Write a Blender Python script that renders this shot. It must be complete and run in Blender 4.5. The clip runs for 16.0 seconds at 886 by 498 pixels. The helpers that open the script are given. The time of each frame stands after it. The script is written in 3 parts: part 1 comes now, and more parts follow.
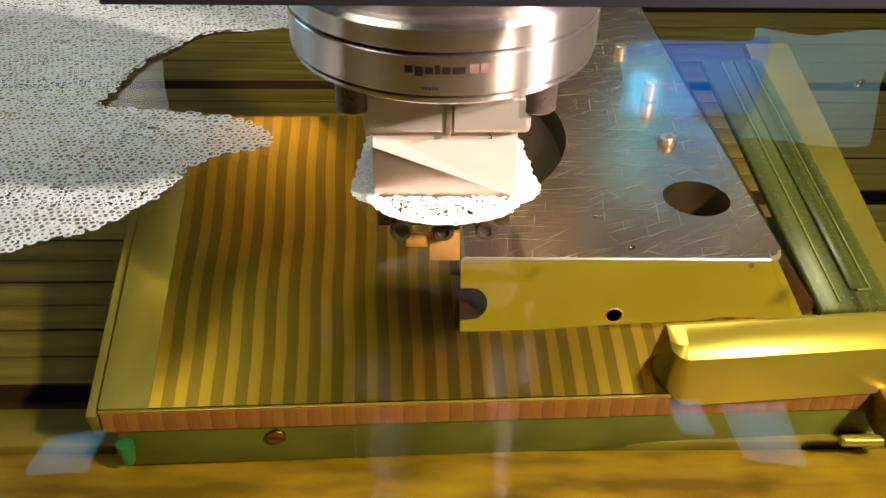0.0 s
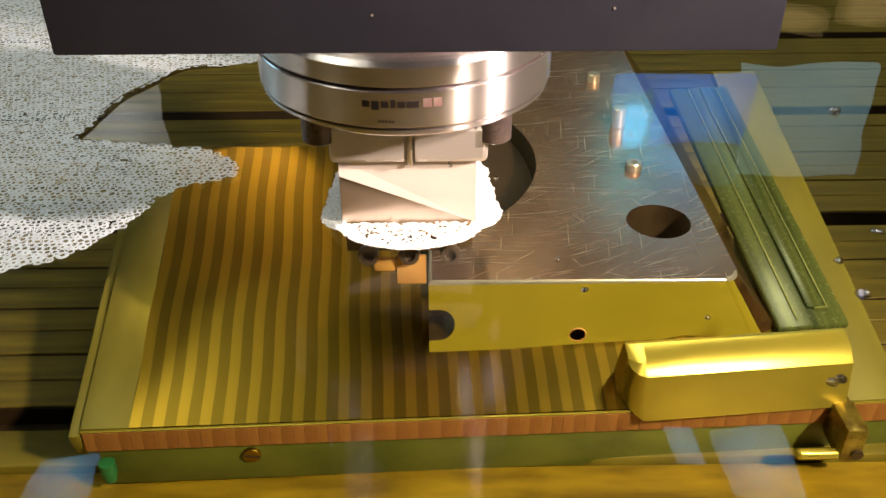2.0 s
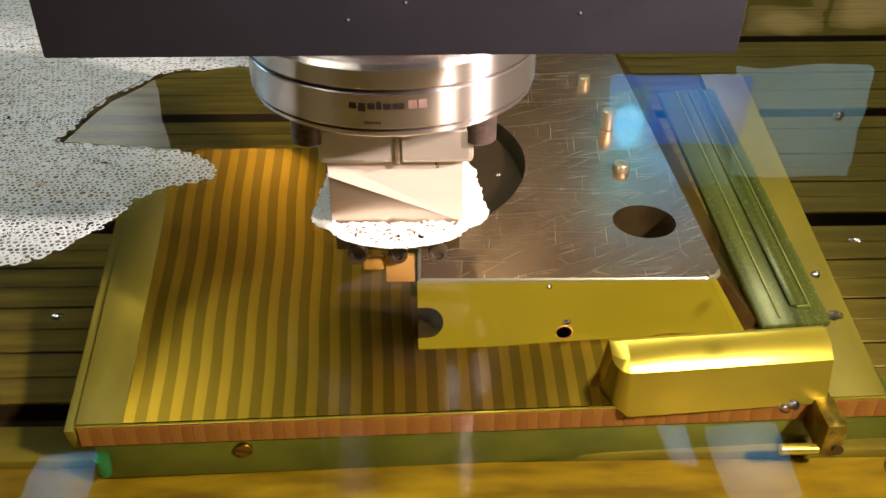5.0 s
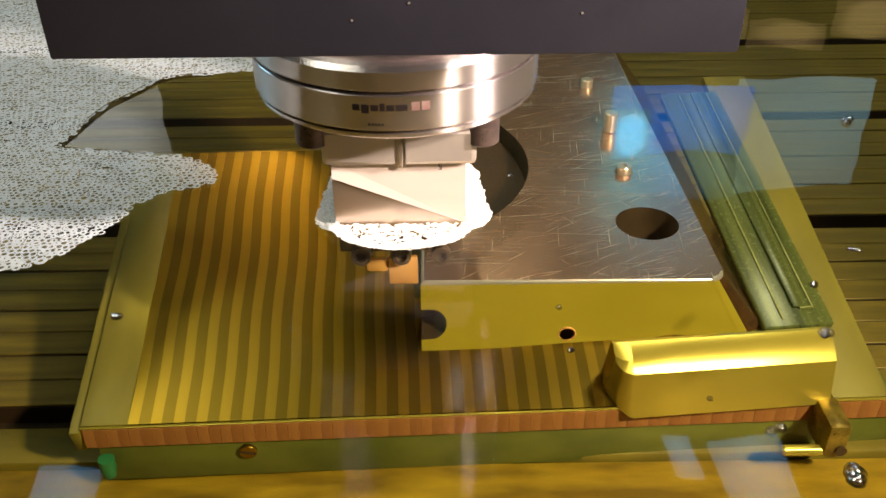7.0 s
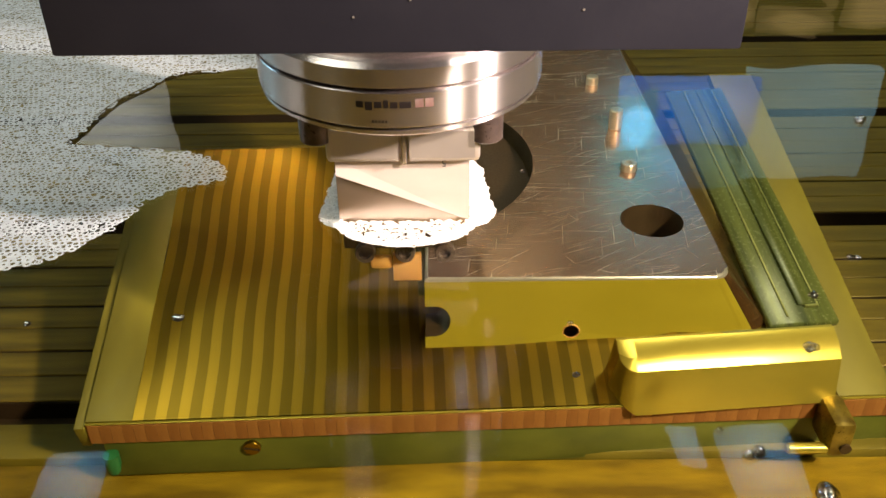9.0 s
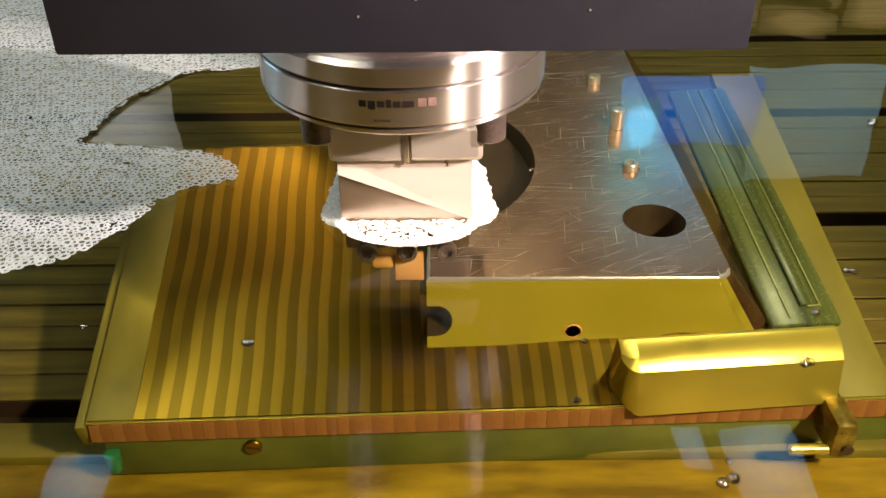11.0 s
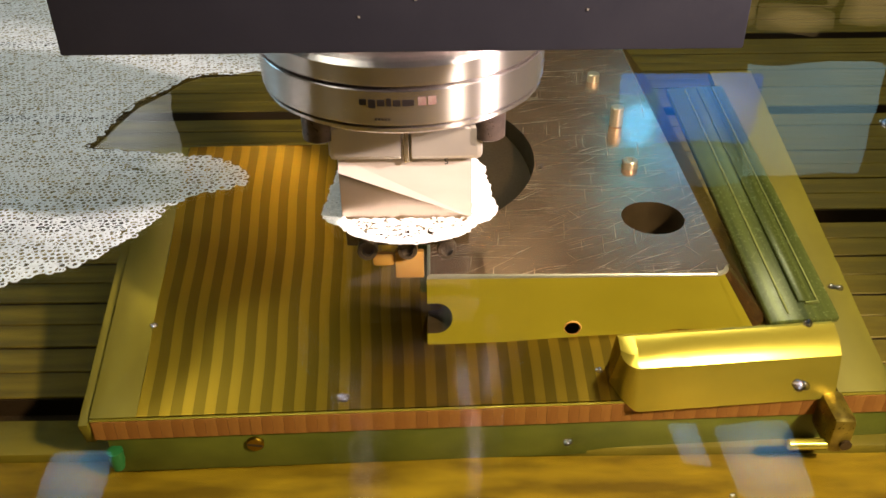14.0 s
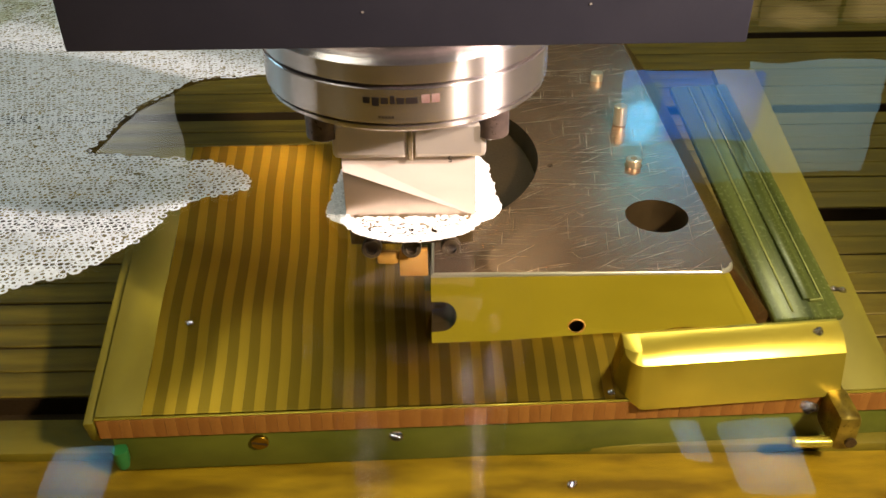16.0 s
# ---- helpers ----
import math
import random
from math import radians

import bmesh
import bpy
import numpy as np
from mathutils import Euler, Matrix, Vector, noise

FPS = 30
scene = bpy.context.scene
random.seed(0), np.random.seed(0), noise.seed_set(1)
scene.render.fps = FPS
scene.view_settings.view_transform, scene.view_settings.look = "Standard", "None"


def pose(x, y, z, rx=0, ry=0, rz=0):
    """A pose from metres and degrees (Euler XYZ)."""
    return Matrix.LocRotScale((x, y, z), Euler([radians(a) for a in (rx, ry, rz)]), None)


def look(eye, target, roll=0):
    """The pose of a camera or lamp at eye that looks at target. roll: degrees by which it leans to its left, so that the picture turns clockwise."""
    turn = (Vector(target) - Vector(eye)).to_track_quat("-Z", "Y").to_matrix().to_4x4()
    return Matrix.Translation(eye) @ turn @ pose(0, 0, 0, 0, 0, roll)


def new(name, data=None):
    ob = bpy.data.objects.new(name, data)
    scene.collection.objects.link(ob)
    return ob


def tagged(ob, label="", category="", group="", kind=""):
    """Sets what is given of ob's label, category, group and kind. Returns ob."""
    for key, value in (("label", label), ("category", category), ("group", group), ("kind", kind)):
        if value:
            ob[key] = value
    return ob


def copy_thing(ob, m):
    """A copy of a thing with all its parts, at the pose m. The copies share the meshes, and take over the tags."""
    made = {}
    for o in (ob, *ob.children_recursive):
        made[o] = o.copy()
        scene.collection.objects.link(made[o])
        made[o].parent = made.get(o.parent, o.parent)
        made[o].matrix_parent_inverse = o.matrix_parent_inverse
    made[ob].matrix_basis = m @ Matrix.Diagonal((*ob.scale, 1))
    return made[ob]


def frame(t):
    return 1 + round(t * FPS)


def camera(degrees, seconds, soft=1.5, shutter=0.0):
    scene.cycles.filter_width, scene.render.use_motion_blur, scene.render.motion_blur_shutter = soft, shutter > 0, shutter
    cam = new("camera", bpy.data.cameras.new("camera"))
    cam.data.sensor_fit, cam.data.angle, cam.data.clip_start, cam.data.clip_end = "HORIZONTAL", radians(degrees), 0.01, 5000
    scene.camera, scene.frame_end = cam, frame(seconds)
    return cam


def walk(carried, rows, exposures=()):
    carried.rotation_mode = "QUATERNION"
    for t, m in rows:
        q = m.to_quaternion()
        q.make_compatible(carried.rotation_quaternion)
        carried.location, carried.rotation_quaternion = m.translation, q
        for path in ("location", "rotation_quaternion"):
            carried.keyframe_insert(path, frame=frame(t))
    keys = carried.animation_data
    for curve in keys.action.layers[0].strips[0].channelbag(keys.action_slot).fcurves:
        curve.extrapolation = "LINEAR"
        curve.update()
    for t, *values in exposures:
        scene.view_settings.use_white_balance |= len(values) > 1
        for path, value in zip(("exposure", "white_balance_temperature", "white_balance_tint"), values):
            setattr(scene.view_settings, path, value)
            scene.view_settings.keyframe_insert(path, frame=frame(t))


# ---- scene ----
cam = camera(53.6, 16.0)
PATH = [
    (0, (-0.007, -0.277, 0.187), (0.04, 1.352, -0.972), 0.9),
    (0.5, (-0.007, -0.278, 0.187), (0.041, 1.354, -0.968), 0.8),
    (1, (-0.004, -0.281, 0.188), (0.045, 1.353, -0.964), 0.8),
    (1.5, (0.001, -0.285, 0.195), (0.042, 1.36, -0.942), 0.5),
    (2, (0.008, -0.289, 0.195), (0.036, 1.373, -0.919), -0.1),
    (2.5, (0.005, -0.288, 0.196), (0.036, 1.37, -0.921), 0.1),
    (3, (0.01, -0.29, 0.198), (0.042, 1.369, -0.919), 0.1),
    (3.5, (0.012, -0.293, 0.201), (0.035, 1.357, -0.929), -0.3),
    (4, (0.013, -0.294, 0.197), (0.041, 1.369, -0.914), -0.2),
    (6.5, (0.013, -0.297, 0.198), (0.028, 1.371, -0.906), -0.2),
    (7, (0.013, -0.297, 0.197), (0.03, 1.374, -0.901), -0.4),
    (7.5, (0.0135, -0.2965, 0.1975), (0.0265, 1.372, -0.9045), -0.4),
    (8, (0.014, -0.296, 0.198), (0.023, 1.37, -0.908), -0.4),
    (8.5, (0.012, -0.296, 0.197), (0.026, 1.373, -0.906), -0.4),
    (9, (0.014, -0.297, 0.197), (0.016, 1.371, -0.907), -0.6),
    (11.5, (0.013, -0.296, 0.197), (0.016, 1.369, -0.912), -0.4),
    (12, (0.013, -0.296, 0.197), (0.019, 1.367, -0.913), -0.5),
    (12.5, (0.013, -0.297, 0.197), (0.017, 1.369, -0.91), -0.6),
    (13, (0.013, -0.297, 0.197), (0.0165, 1.3675, -0.9115), -0.6),
    (13.5, (0.013, -0.297, 0.197), (0.016, 1.366, -0.913), -0.6),
    (14, (0.013, -0.298, 0.198), (0.016, 1.366, -0.913), -0.6),
    (14.5, (0.013, -0.298, 0.198), (0.01, 1.365, -0.914), -0.6),
    (15, (0.014, -0.298, 0.198), (0.008, 1.364, -0.914), -0.8),
    (15.5, (0.013, -0.298, 0.198), (0.009, 1.363, -0.916), -0.7),
    (16, (0.013, -0.299, 0.197), (0.007, 1.367, -0.91), -0.9),
]
walk(cam, [(t, look(eye, target, roll)) for t, eye, target, roll in PATH])

# ---- light and air ----
LEVEL = 0.026          # top of the dielectric liquid; the workpiece's top face is at 0
TABLE = -0.062         # machine table


def node_mat(name):
    m = bpy.data.materials.new(name)
    m.use_nodes = True
    nt = m.node_tree
    nt.nodes.clear()
    out = nt.nodes.new("ShaderNodeOutputMaterial")
    return m, nt, out


def ramp(nt, fac, stops):
    r = nt.nodes.new("ShaderNodeValToRGB")
    els = r.color_ramp.elements
    while len(els) < len(stops):
        els.new(0.5)
    for e, (p, c) in zip(els, stops):
        e.position, e.color = p, (*c, 1)
    nt.links.new(fac, r.inputs[0])
    return r.outputs[0]


def surface(name, c1, c2, scale=(60, 60, 60), metal=0.0, rough=(0.3, 0.5), bump=0.1, fine=900, coat=0.0, brushed=0.0):
    """A worn surface: two colours mixed by coarse noise, fine grain in roughness and relief."""
    m, nt, out = node_mat(name)
    b = nt.nodes.new("ShaderNodeBsdfPrincipled")
    tc = nt.nodes.new("ShaderNodeTexCoord")
    mp = nt.nodes.new("ShaderNodeMapping")
    mp.inputs["Scale"].default_value = scale
    nt.links.new(tc.outputs["Object"], mp.inputs["Vector"])
    n1 = nt.nodes.new("ShaderNodeTexNoise")
    n1.inputs["Scale"].default_value, n1.inputs["Detail"].default_value = 1.0, 6
    nt.links.new(mp.outputs[0], n1.inputs["Vector"])
    n2 = nt.nodes.new("ShaderNodeTexNoise")
    n2.inputs["Scale"].default_value, n2.inputs["Detail"].default_value = fine, 4
    nt.links.new(tc.outputs["Object"], n2.inputs["Vector"])
    nt.links.new(ramp(nt, n1.outputs[0], [(0.35, c1), (0.65, c2)]), b.inputs["Base Color"])
    rr = nt.nodes.new("ShaderNodeMapRange")
    rr.inputs[1].default_value, rr.inputs[2].default_value = 0.3, 0.7
    rr.inputs[3].default_value, rr.inputs[4].default_value = rough
    nt.links.new(n2.outputs[0], rr.inputs[0])
    nt.links.new(rr.outputs[0], b.inputs["Roughness"])
    bp = nt.nodes.new("ShaderNodeBump")
    bp.inputs["Strength"].default_value, bp.inputs["Distance"].default_value = bump, 0.0005
    nt.links.new(n2.outputs[0], bp.inputs["Height"])
    if bump:
        nt.links.new(bp.outputs[0], b.inputs["Normal"])
    b.inputs["Metallic"].default_value = metal
    b.inputs["Coat Weight"].default_value = coat
    if brushed:
        tg = nt.nodes.new("ShaderNodeTangent")
        tg.direction_type, tg.axis = "RADIAL", "Z"
        b.inputs["Anisotropic"].default_value, b.inputs["Anisotropic Rotation"].default_value = brushed, 0.25
        nt.links.new(tg.outputs[0], b.inputs["Tangent"])
    nt.links.new(b.outputs[0], out.inputs[0])
    return m


def glow(name, colour, strength, fade=0.0, flat="y"):
    """A light of its own; fade: how far it dims towards its rim."""
    m, nt, out = node_mat(name)
    e = nt.nodes.new("ShaderNodeEmission")
    e.inputs[0].default_value, e.inputs[1].default_value = (*colour, 1), strength
    if fade:
        tc = nt.nodes.new("ShaderNodeTexCoord")
        mp = nt.nodes.new("ShaderNodeMapping")
        mp.inputs["Location"].default_value, mp.inputs["Scale"].default_value = (-1, -1 if flat == "z" else 0, -1 if flat == "y" else 0), (2, 2 if flat == "z" else 0, 2 if flat == "y" else 0)
        g = nt.nodes.new("ShaderNodeTexGradient")
        g.gradient_type = "SPHERICAL"
        r = nt.nodes.new("ShaderNodeMapRange")
        r.inputs[1].default_value, r.inputs[2].default_value = 0.0, 0.4
        r.inputs[3].default_value, r.inputs[4].default_value = strength * (1 - fade), strength
        nt.links.new(tc.outputs["Generated"], mp.inputs["Vector"])
        nt.links.new(mp.outputs[0], g.inputs[0])
        nt.links.new(g.outputs["Fac"], r.inputs[0])
        nt.links.new(r.outputs[0], e.inputs[1])
    nt.links.new(e.outputs[0], out.inputs[0])
    return m


def scratched(name):
    """Ground steel with long pale scratches in several directions and a warm stain."""
    m, nt, out = node_mat(name)
    b = nt.nodes.new("ShaderNodeBsdfPrincipled")
    tc = nt.nodes.new("ShaderNodeTexCoord")
    n1 = nt.nodes.new("ShaderNodeTexNoise")
    n1.inputs["Scale"].default_value, n1.inputs["Detail"].default_value = 22, 5
    nt.links.new(tc.outputs["Object"], n1.inputs["Vector"])
    base = ramp(nt, n1.outputs[0], [(0.3, (0.86, 0.59, 0.47)), (0.7, (0.56, 0.365, 0.28))])
    total = None
    for turn, sc, lim in ((12, (26, 1700, 1), 0.71), (-24, (32, 1900, 1), 0.75), (84, (24, 1700, 1), 0.72), (38, (22, 2100, 1), 0.71), (-58, (36, 1800, 1), 0.77), (6, (14, 1900, 1), 0.71), (24, (20, 1800, 1), 0.70), (-4, (10, 2400, 1), 0.715)):
        mp = nt.nodes.new("ShaderNodeMapping")
        mp.vector_type = "TEXTURE"
        mp.inputs["Rotation"].default_value = (0, 0, radians(turn))
        mp.inputs["Scale"].default_value = (1 / sc[0], 1 / sc[1], 1)
        nt.links.new(tc.outputs["Object"], mp.inputs["Vector"])
        n = nt.nodes.new("ShaderNodeTexNoise")
        n.inputs["Scale"].default_value, n.inputs["Detail"].default_value, n.inputs["Distortion"].default_value = 1.0, 1, 0.15
        nt.links.new(mp.outputs[0], n.inputs["Vector"])
        r = ramp(nt, n.outputs[0], [(lim, (0, 0, 0)), (lim + 0.04, (1, 1, 1))])
        if total is None:
            total = r
        else:
            mx = nt.nodes.new("ShaderNodeMix")
            mx.data_type, mx.blend_type = "RGBA", "LIGHTEN"
            mx.inputs[0].default_value = 1
            nt.links.new(total, mx.inputs[6])
            nt.links.new(r, mx.inputs[7])
            total = mx.outputs[2]
    # the scratches lie in clusters
    n3 = nt.nodes.new("ShaderNodeTexNoise")
    n3.inputs["Scale"].default_value, n3.inputs["Detail"].default_value = 42, 2
    nt.links.new(tc.outputs["Object"], n3.inputs["Vector"])
    mx = nt.nodes.new("ShaderNodeMix")
    mx.data_type, mx.blend_type = "RGBA", "MULTIPLY"
    mx.inputs[0].default_value = 1
    nt.links.new(total, mx.inputs[6])
    nt.links.new(ramp(nt, n3.outputs[0], [(0.44, (0.1, 0.1, 0.1)), (0.58, (1, 1, 1))]), mx.inputs[7])
    total = mx.outputs[2]
    mix = nt.nodes.new("ShaderNodeMix")
    mix.data_type = "RGBA"
    mix.inputs[7].default_value = (1.0, 0.97, 0.92, 1)
    nt.links.new(total, mix.inputs[0])
    nt.links.new(base, mix.inputs[6])
    nt.links.new(mix.outputs[2], b.inputs["Base Color"])
    b.inputs["Metallic"].default_value = 0.9
    rr = nt.nodes.new("ShaderNodeMapRange")
    rr.inputs[3].default_value, rr.inputs[4].default_value = 0.26, 0.6
    nt.links.new(total, rr.inputs[0])
    nt.links.new(rr.outputs[0], b.inputs["Roughness"])
    nt.links.new(b.outputs[0], out.inputs[0])
    return m


world = bpy.data.worlds.new("world")
world.use_nodes = True
world.node_tree.nodes["Background"].inputs[0].default_value = (0.75, 0.85, 1.0, 1)
world.node_tree.nodes["Background"].inputs[1].default_value = 0.2
scene.world = world
scene.view_settings.exposure = 0.0


def lamp(name, kind, energy, colour, m, size=0.1, size_y=None, angle=60):
    d = bpy.data.lights.new(name, kind)
    d.energy, d.color = energy, colour
    if kind == "AREA":
        d.size = size
        if size_y:
            d.shape, d.size_y = "RECTANGLE", size_y
    else:
        d.shadow_soft_size = size
    if kind == "SPOT":
        d.spot_size, d.spot_blend = radians(angle), 0.4
    ob = new(name, d)
    ob.matrix_world = m
    return ob


lamp("work_lamp", "SPOT", 24, (1.0, 0.82, 0.67), look((0.31, -0.33, 0.34), (0.02, -0.01, 0.02)), 0.02, angle=52)
# added spot with no seen source, brightens the electrode and the chuck ring
lamp("electrode_fill", "SPOT", 37, (1.0, 0.81, 0.72), look((0.42, -0.16, 0.24), (0.01, 0.0, 0.082)), 0.01, angle=18)
lamp("hall_window", "AREA", 1.3, (0.42, 0.80, 1.0), look((-0.90, 0.55, 0.45), (-0.25, 0.1, 0.0)), 0.4, 0.25)
lamp("ceiling_light", "AREA", 2.3, (1.0, 0.93, 0.82), look((0.48, 0.11, 1.0), (0.10, 0.0, 0)), 0.16, 0.16)
lamp("machine_lamp", "AREA", 0.55, (1.0, 0.80, 0.64), look((0.056, 0.42, 0.525), (0.03, 0.0, 0)), 0.03, 0.06)
# added narrow spot without a known source, makes the warm pool on the strips
lamp("pool_fill", "SPOT", 1.9, (1.0, 0.62, 0.34), look((-0.14, 0.42, 0.46), (-0.072, 0.025, -0.015)), 0.004, angle=8.5)
lamp("hall_light", "AREA", 10.0, (1.0, 1.0, 0.84), look((-0.66, 0.0, 1.40), (-0.18, -0.04, 0)), 0.8, 0.6)

# ---- materials ----
STEEL = scratched("ground_steel")
CHROME = surface("turned_steel", (0.80, 0.72, 0.70), (0.74, 0.66, 0.64), (8, 8, 500), 0.96, (0.27, 0.27), 0.0, brushed=1.0)
PIN = surface("pin_steel", (0.490, 0.465, 0.441), (0.449, 0.422, 0.395), (80, 80, 80), 0.6, (0.28, 0.28), 0.0)
HOLDER = surface("holder_steel", (0.58, 0.52, 0.47), (0.52, 0.46, 0.42), (40, 40, 40), 0.7, (0.34, 0.44), 0.02)
ELECTRODE = surface("electrode_steel", (0.62, 0.51, 0.43), (0.52, 0.42, 0.35), (14, 14, 60), 0.9, (0.28, 0.36), 0.02)
# paler copy of the electrode steel, for the painted shine on its face
FACETSHINE = surface("facet_shine", (0.90, 0.76, 0.69), (0.80, 0.66, 0.58), (14, 14, 60), 0.5, (0.28, 0.36), 0.02)
# yellow of light through deeper liquid, put into the plate's side colour
SIDETINT = surface("liquid_tint_steel", (0.335, 0.273, 0.022), (0.279, 0.225, 0.015), (14, 14, 30), 0.1, (0.3, 0.42), 0.02)
BLACKING = surface("black_oxide", (0.07, 0.05, 0.045), (0.12, 0.085, 0.07), (200, 200, 200), 0.5, (0.26, 0.4), 0.05)
# brown of the clamp body; also the shade painted on bore and slot walls
BROWNDARK = surface("brown_steel_and_shade", (0.10, 0.065, 0.036), (0.06, 0.038, 0.02), (60, 60, 60), 0.4, (0.35, 0.5), 0.05)
# brown reflection on the plate's right flank, painted as its colour
FLANKBROWN = surface("flank_reflection", (0.30, 0.16, 0.06), (0.12, 0.06, 0.024), (50, 8, 50), 0.8, (0.16, 0.28), 0.02)
BRASS = surface("brass_strip", (0.335, 0.215, 0.026), (0.235, 0.142, 0.016), (24, 8, 24), 1.0, (0.31, 0.31), 0.0, fine=300)
IRON = surface("steel_strip", (0.190, 0.126, 0.018), (0.128, 0.080, 0.010), (24, 8, 24), 1.0, (0.31, 0.31), 0.0, fine=300)
MARGIN = surface("chuck_margin", (0.205, 0.175, 0.020), (0.130, 0.108, 0.013), (30, 12, 30), 0.12, (0.42, 0.55), 0.02, fine=300)
COPPERDARK = surface("copper_lamella", (0.33, 0.140, 0.040), (0.23, 0.090, 0.024), (140, 20, 40), 0.15, (0.4, 0.6), 0.1)
COPPER = surface("copper_bar", (0.39, 0.175, 0.050), (0.27, 0.112, 0.030), (140, 20, 40), 0.15, (0.4, 0.6), 0.1)
GREEN = surface("green_paint", (0.125, 0.138, 0.021), (0.068, 0.082, 0.013), (26, 26, 40), 0.0, (0.35, 0.5), 0.05)
AMBER = surface("oily_table", (0.37, 0.235, 0.012), (0.15, 0.088, 0.005), (26, 90, 30), 0.1, (0.35, 0.55), 0.1)
OLIVE = surface("olive_table", (0.21, 0.165, 0.018), (0.12, 0.095, 0.012), (20, 70, 30), 0.1, (0.35, 0.55), 0.1)
TABLEMAT = surface("ribbed_table", (0.250, 0.180, 0.024), (0.120, 0.086, 0.013), (12, 110, 30), 0.1, (0.4, 0.6), 0.1)
# shade inside holes, slots and gaps, put into one dark brown colour
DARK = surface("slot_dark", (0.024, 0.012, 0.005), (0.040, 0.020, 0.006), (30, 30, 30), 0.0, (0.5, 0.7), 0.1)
PLASTIC = surface("black_plastic", (0.020, 0.019, 0.030), (0.028, 0.026, 0.038), (40, 40, 40), 0.0, (0.45, 0.55), 0.03)
COPPERTIP = surface("copper_tip", (0.75, 0.42, 0.14), (0.65, 0.34, 0.10), (60, 60, 60), 0.3, (0.35, 0.5), 0.05)
# green streaky reflection on the steel parallel, put into its base colour
GREENSHEEN = surface("green_reflection", (0.11, 0.13, 0.036), (0.035, 0.048, 0.014), (170, 6, 30), 0.15, (0.18, 0.30), 0.0)
FITTING = surface("old_brass", (0.30, 0.215, 0.035), (0.13, 0.085, 0.015), (160, 160, 160), 0.6, (0.25, 0.45), 0.1)
LINE = surface("ground_edge", (0.30, 0.32, 0.12), (0.18, 0.20, 0.06), (90, 9, 30), 0.5, (0.25, 0.35), 0.0)
REDMARK = surface("worn_red_mark", (0.17, 0.085, 0.07), (0.26, 0.17, 0.15), (300, 300, 300), 0.3, (0.5, 0.6), 0.0)
LETTER = surface("etched_mark", (0.012, 0.007, 0.006), (0.02, 0.012, 0.01), (300, 300, 300), 0.0, (0.5, 0.5), 0.0)
POLISHED = surface("polished_block", (0.48, 0.39, 0.060), (0.40, 0.32, 0.045), (12, 30, 30), 0.6, (0.20, 0.25), 0.0)
WALL = surface("enclosure_wall", (0.075, 0.054, 0.030), (0.040, 0.028, 0.016), (5, 5, 9), 0.0, (0.5, 0.7), 0.1)
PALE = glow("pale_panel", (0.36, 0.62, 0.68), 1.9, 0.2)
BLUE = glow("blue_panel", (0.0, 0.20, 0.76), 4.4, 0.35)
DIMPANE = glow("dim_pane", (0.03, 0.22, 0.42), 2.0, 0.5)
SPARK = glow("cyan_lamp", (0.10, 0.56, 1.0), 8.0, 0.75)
# added glow for warm clutter that the liquid mirrors
WARMCLUTTER = glow("warm_clutter_glow", (0.60, 0.40, 0.16), 1.3, 0.6)
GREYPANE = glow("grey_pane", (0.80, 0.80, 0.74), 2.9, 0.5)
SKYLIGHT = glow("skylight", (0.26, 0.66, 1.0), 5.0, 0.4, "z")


def gloss_share(nt, least):
    """Share of mirrored light by viewing angle, alike from above and below."""
    lw = nt.nodes.new("ShaderNodeLayerWeight")
    lw.inputs[0].default_value = 0.5
    pw = nt.nodes.new("ShaderNodeMath")
    pw.operation = "POWER"
    pw.inputs[1].default_value = 5
    nt.links.new(lw.outputs["Facing"], pw.inputs[0])
    ma = nt.nodes.new("ShaderNodeMath")
    ma.operation = "MULTIPLY_ADD"
    ma.inputs[1].default_value, ma.inputs[2].default_value = 0.95 - least, least
    nt.links.new(pw.outputs[0], ma.inputs[0])
    return ma.outputs[0]


def liquid_mat():
    m, nt, out = node_mat("dielectric_liquid")
    tr = nt.nodes.new("ShaderNodeBsdfTransparent")
    tr.inputs[0].default_value = (0.91, 0.915, 0.76, 1)
    gl = nt.nodes.new("ShaderNodeBsdfGlossy")
    gl.inputs["Roughness"].default_value = 0.01
    tc = nt.nodes.new("ShaderNodeTexCoord")
    n = nt.nodes.new("ShaderNodeTexNoise")
    n.inputs["Scale"].default_value, n.inputs["Detail"].default_value = 15, 1
    nt.links.new(tc.outputs["Object"], n.inputs["Vector"])
    bp = nt.nodes.new("ShaderNodeBump")
    bp.inputs["Strength"].default_value, bp.inputs["Distance"].default_value = 0.3, 0.002
    nt.links.new(n.outputs[0], bp.inputs["Height"])
    nt.links.new(bp.outputs[0], gl.inputs["Normal"])
    mix = nt.nodes.new("ShaderNodeMixShader")
    nt.links.new(gloss_share(nt, 0.034), mix.inputs[0])
    nt.links.new(tr.outputs[0], mix.inputs[1])
    nt.links.new(gl.outputs[0], mix.inputs[2])
    nt.links.new(mix.outputs[0], out.inputs[0])
    return m


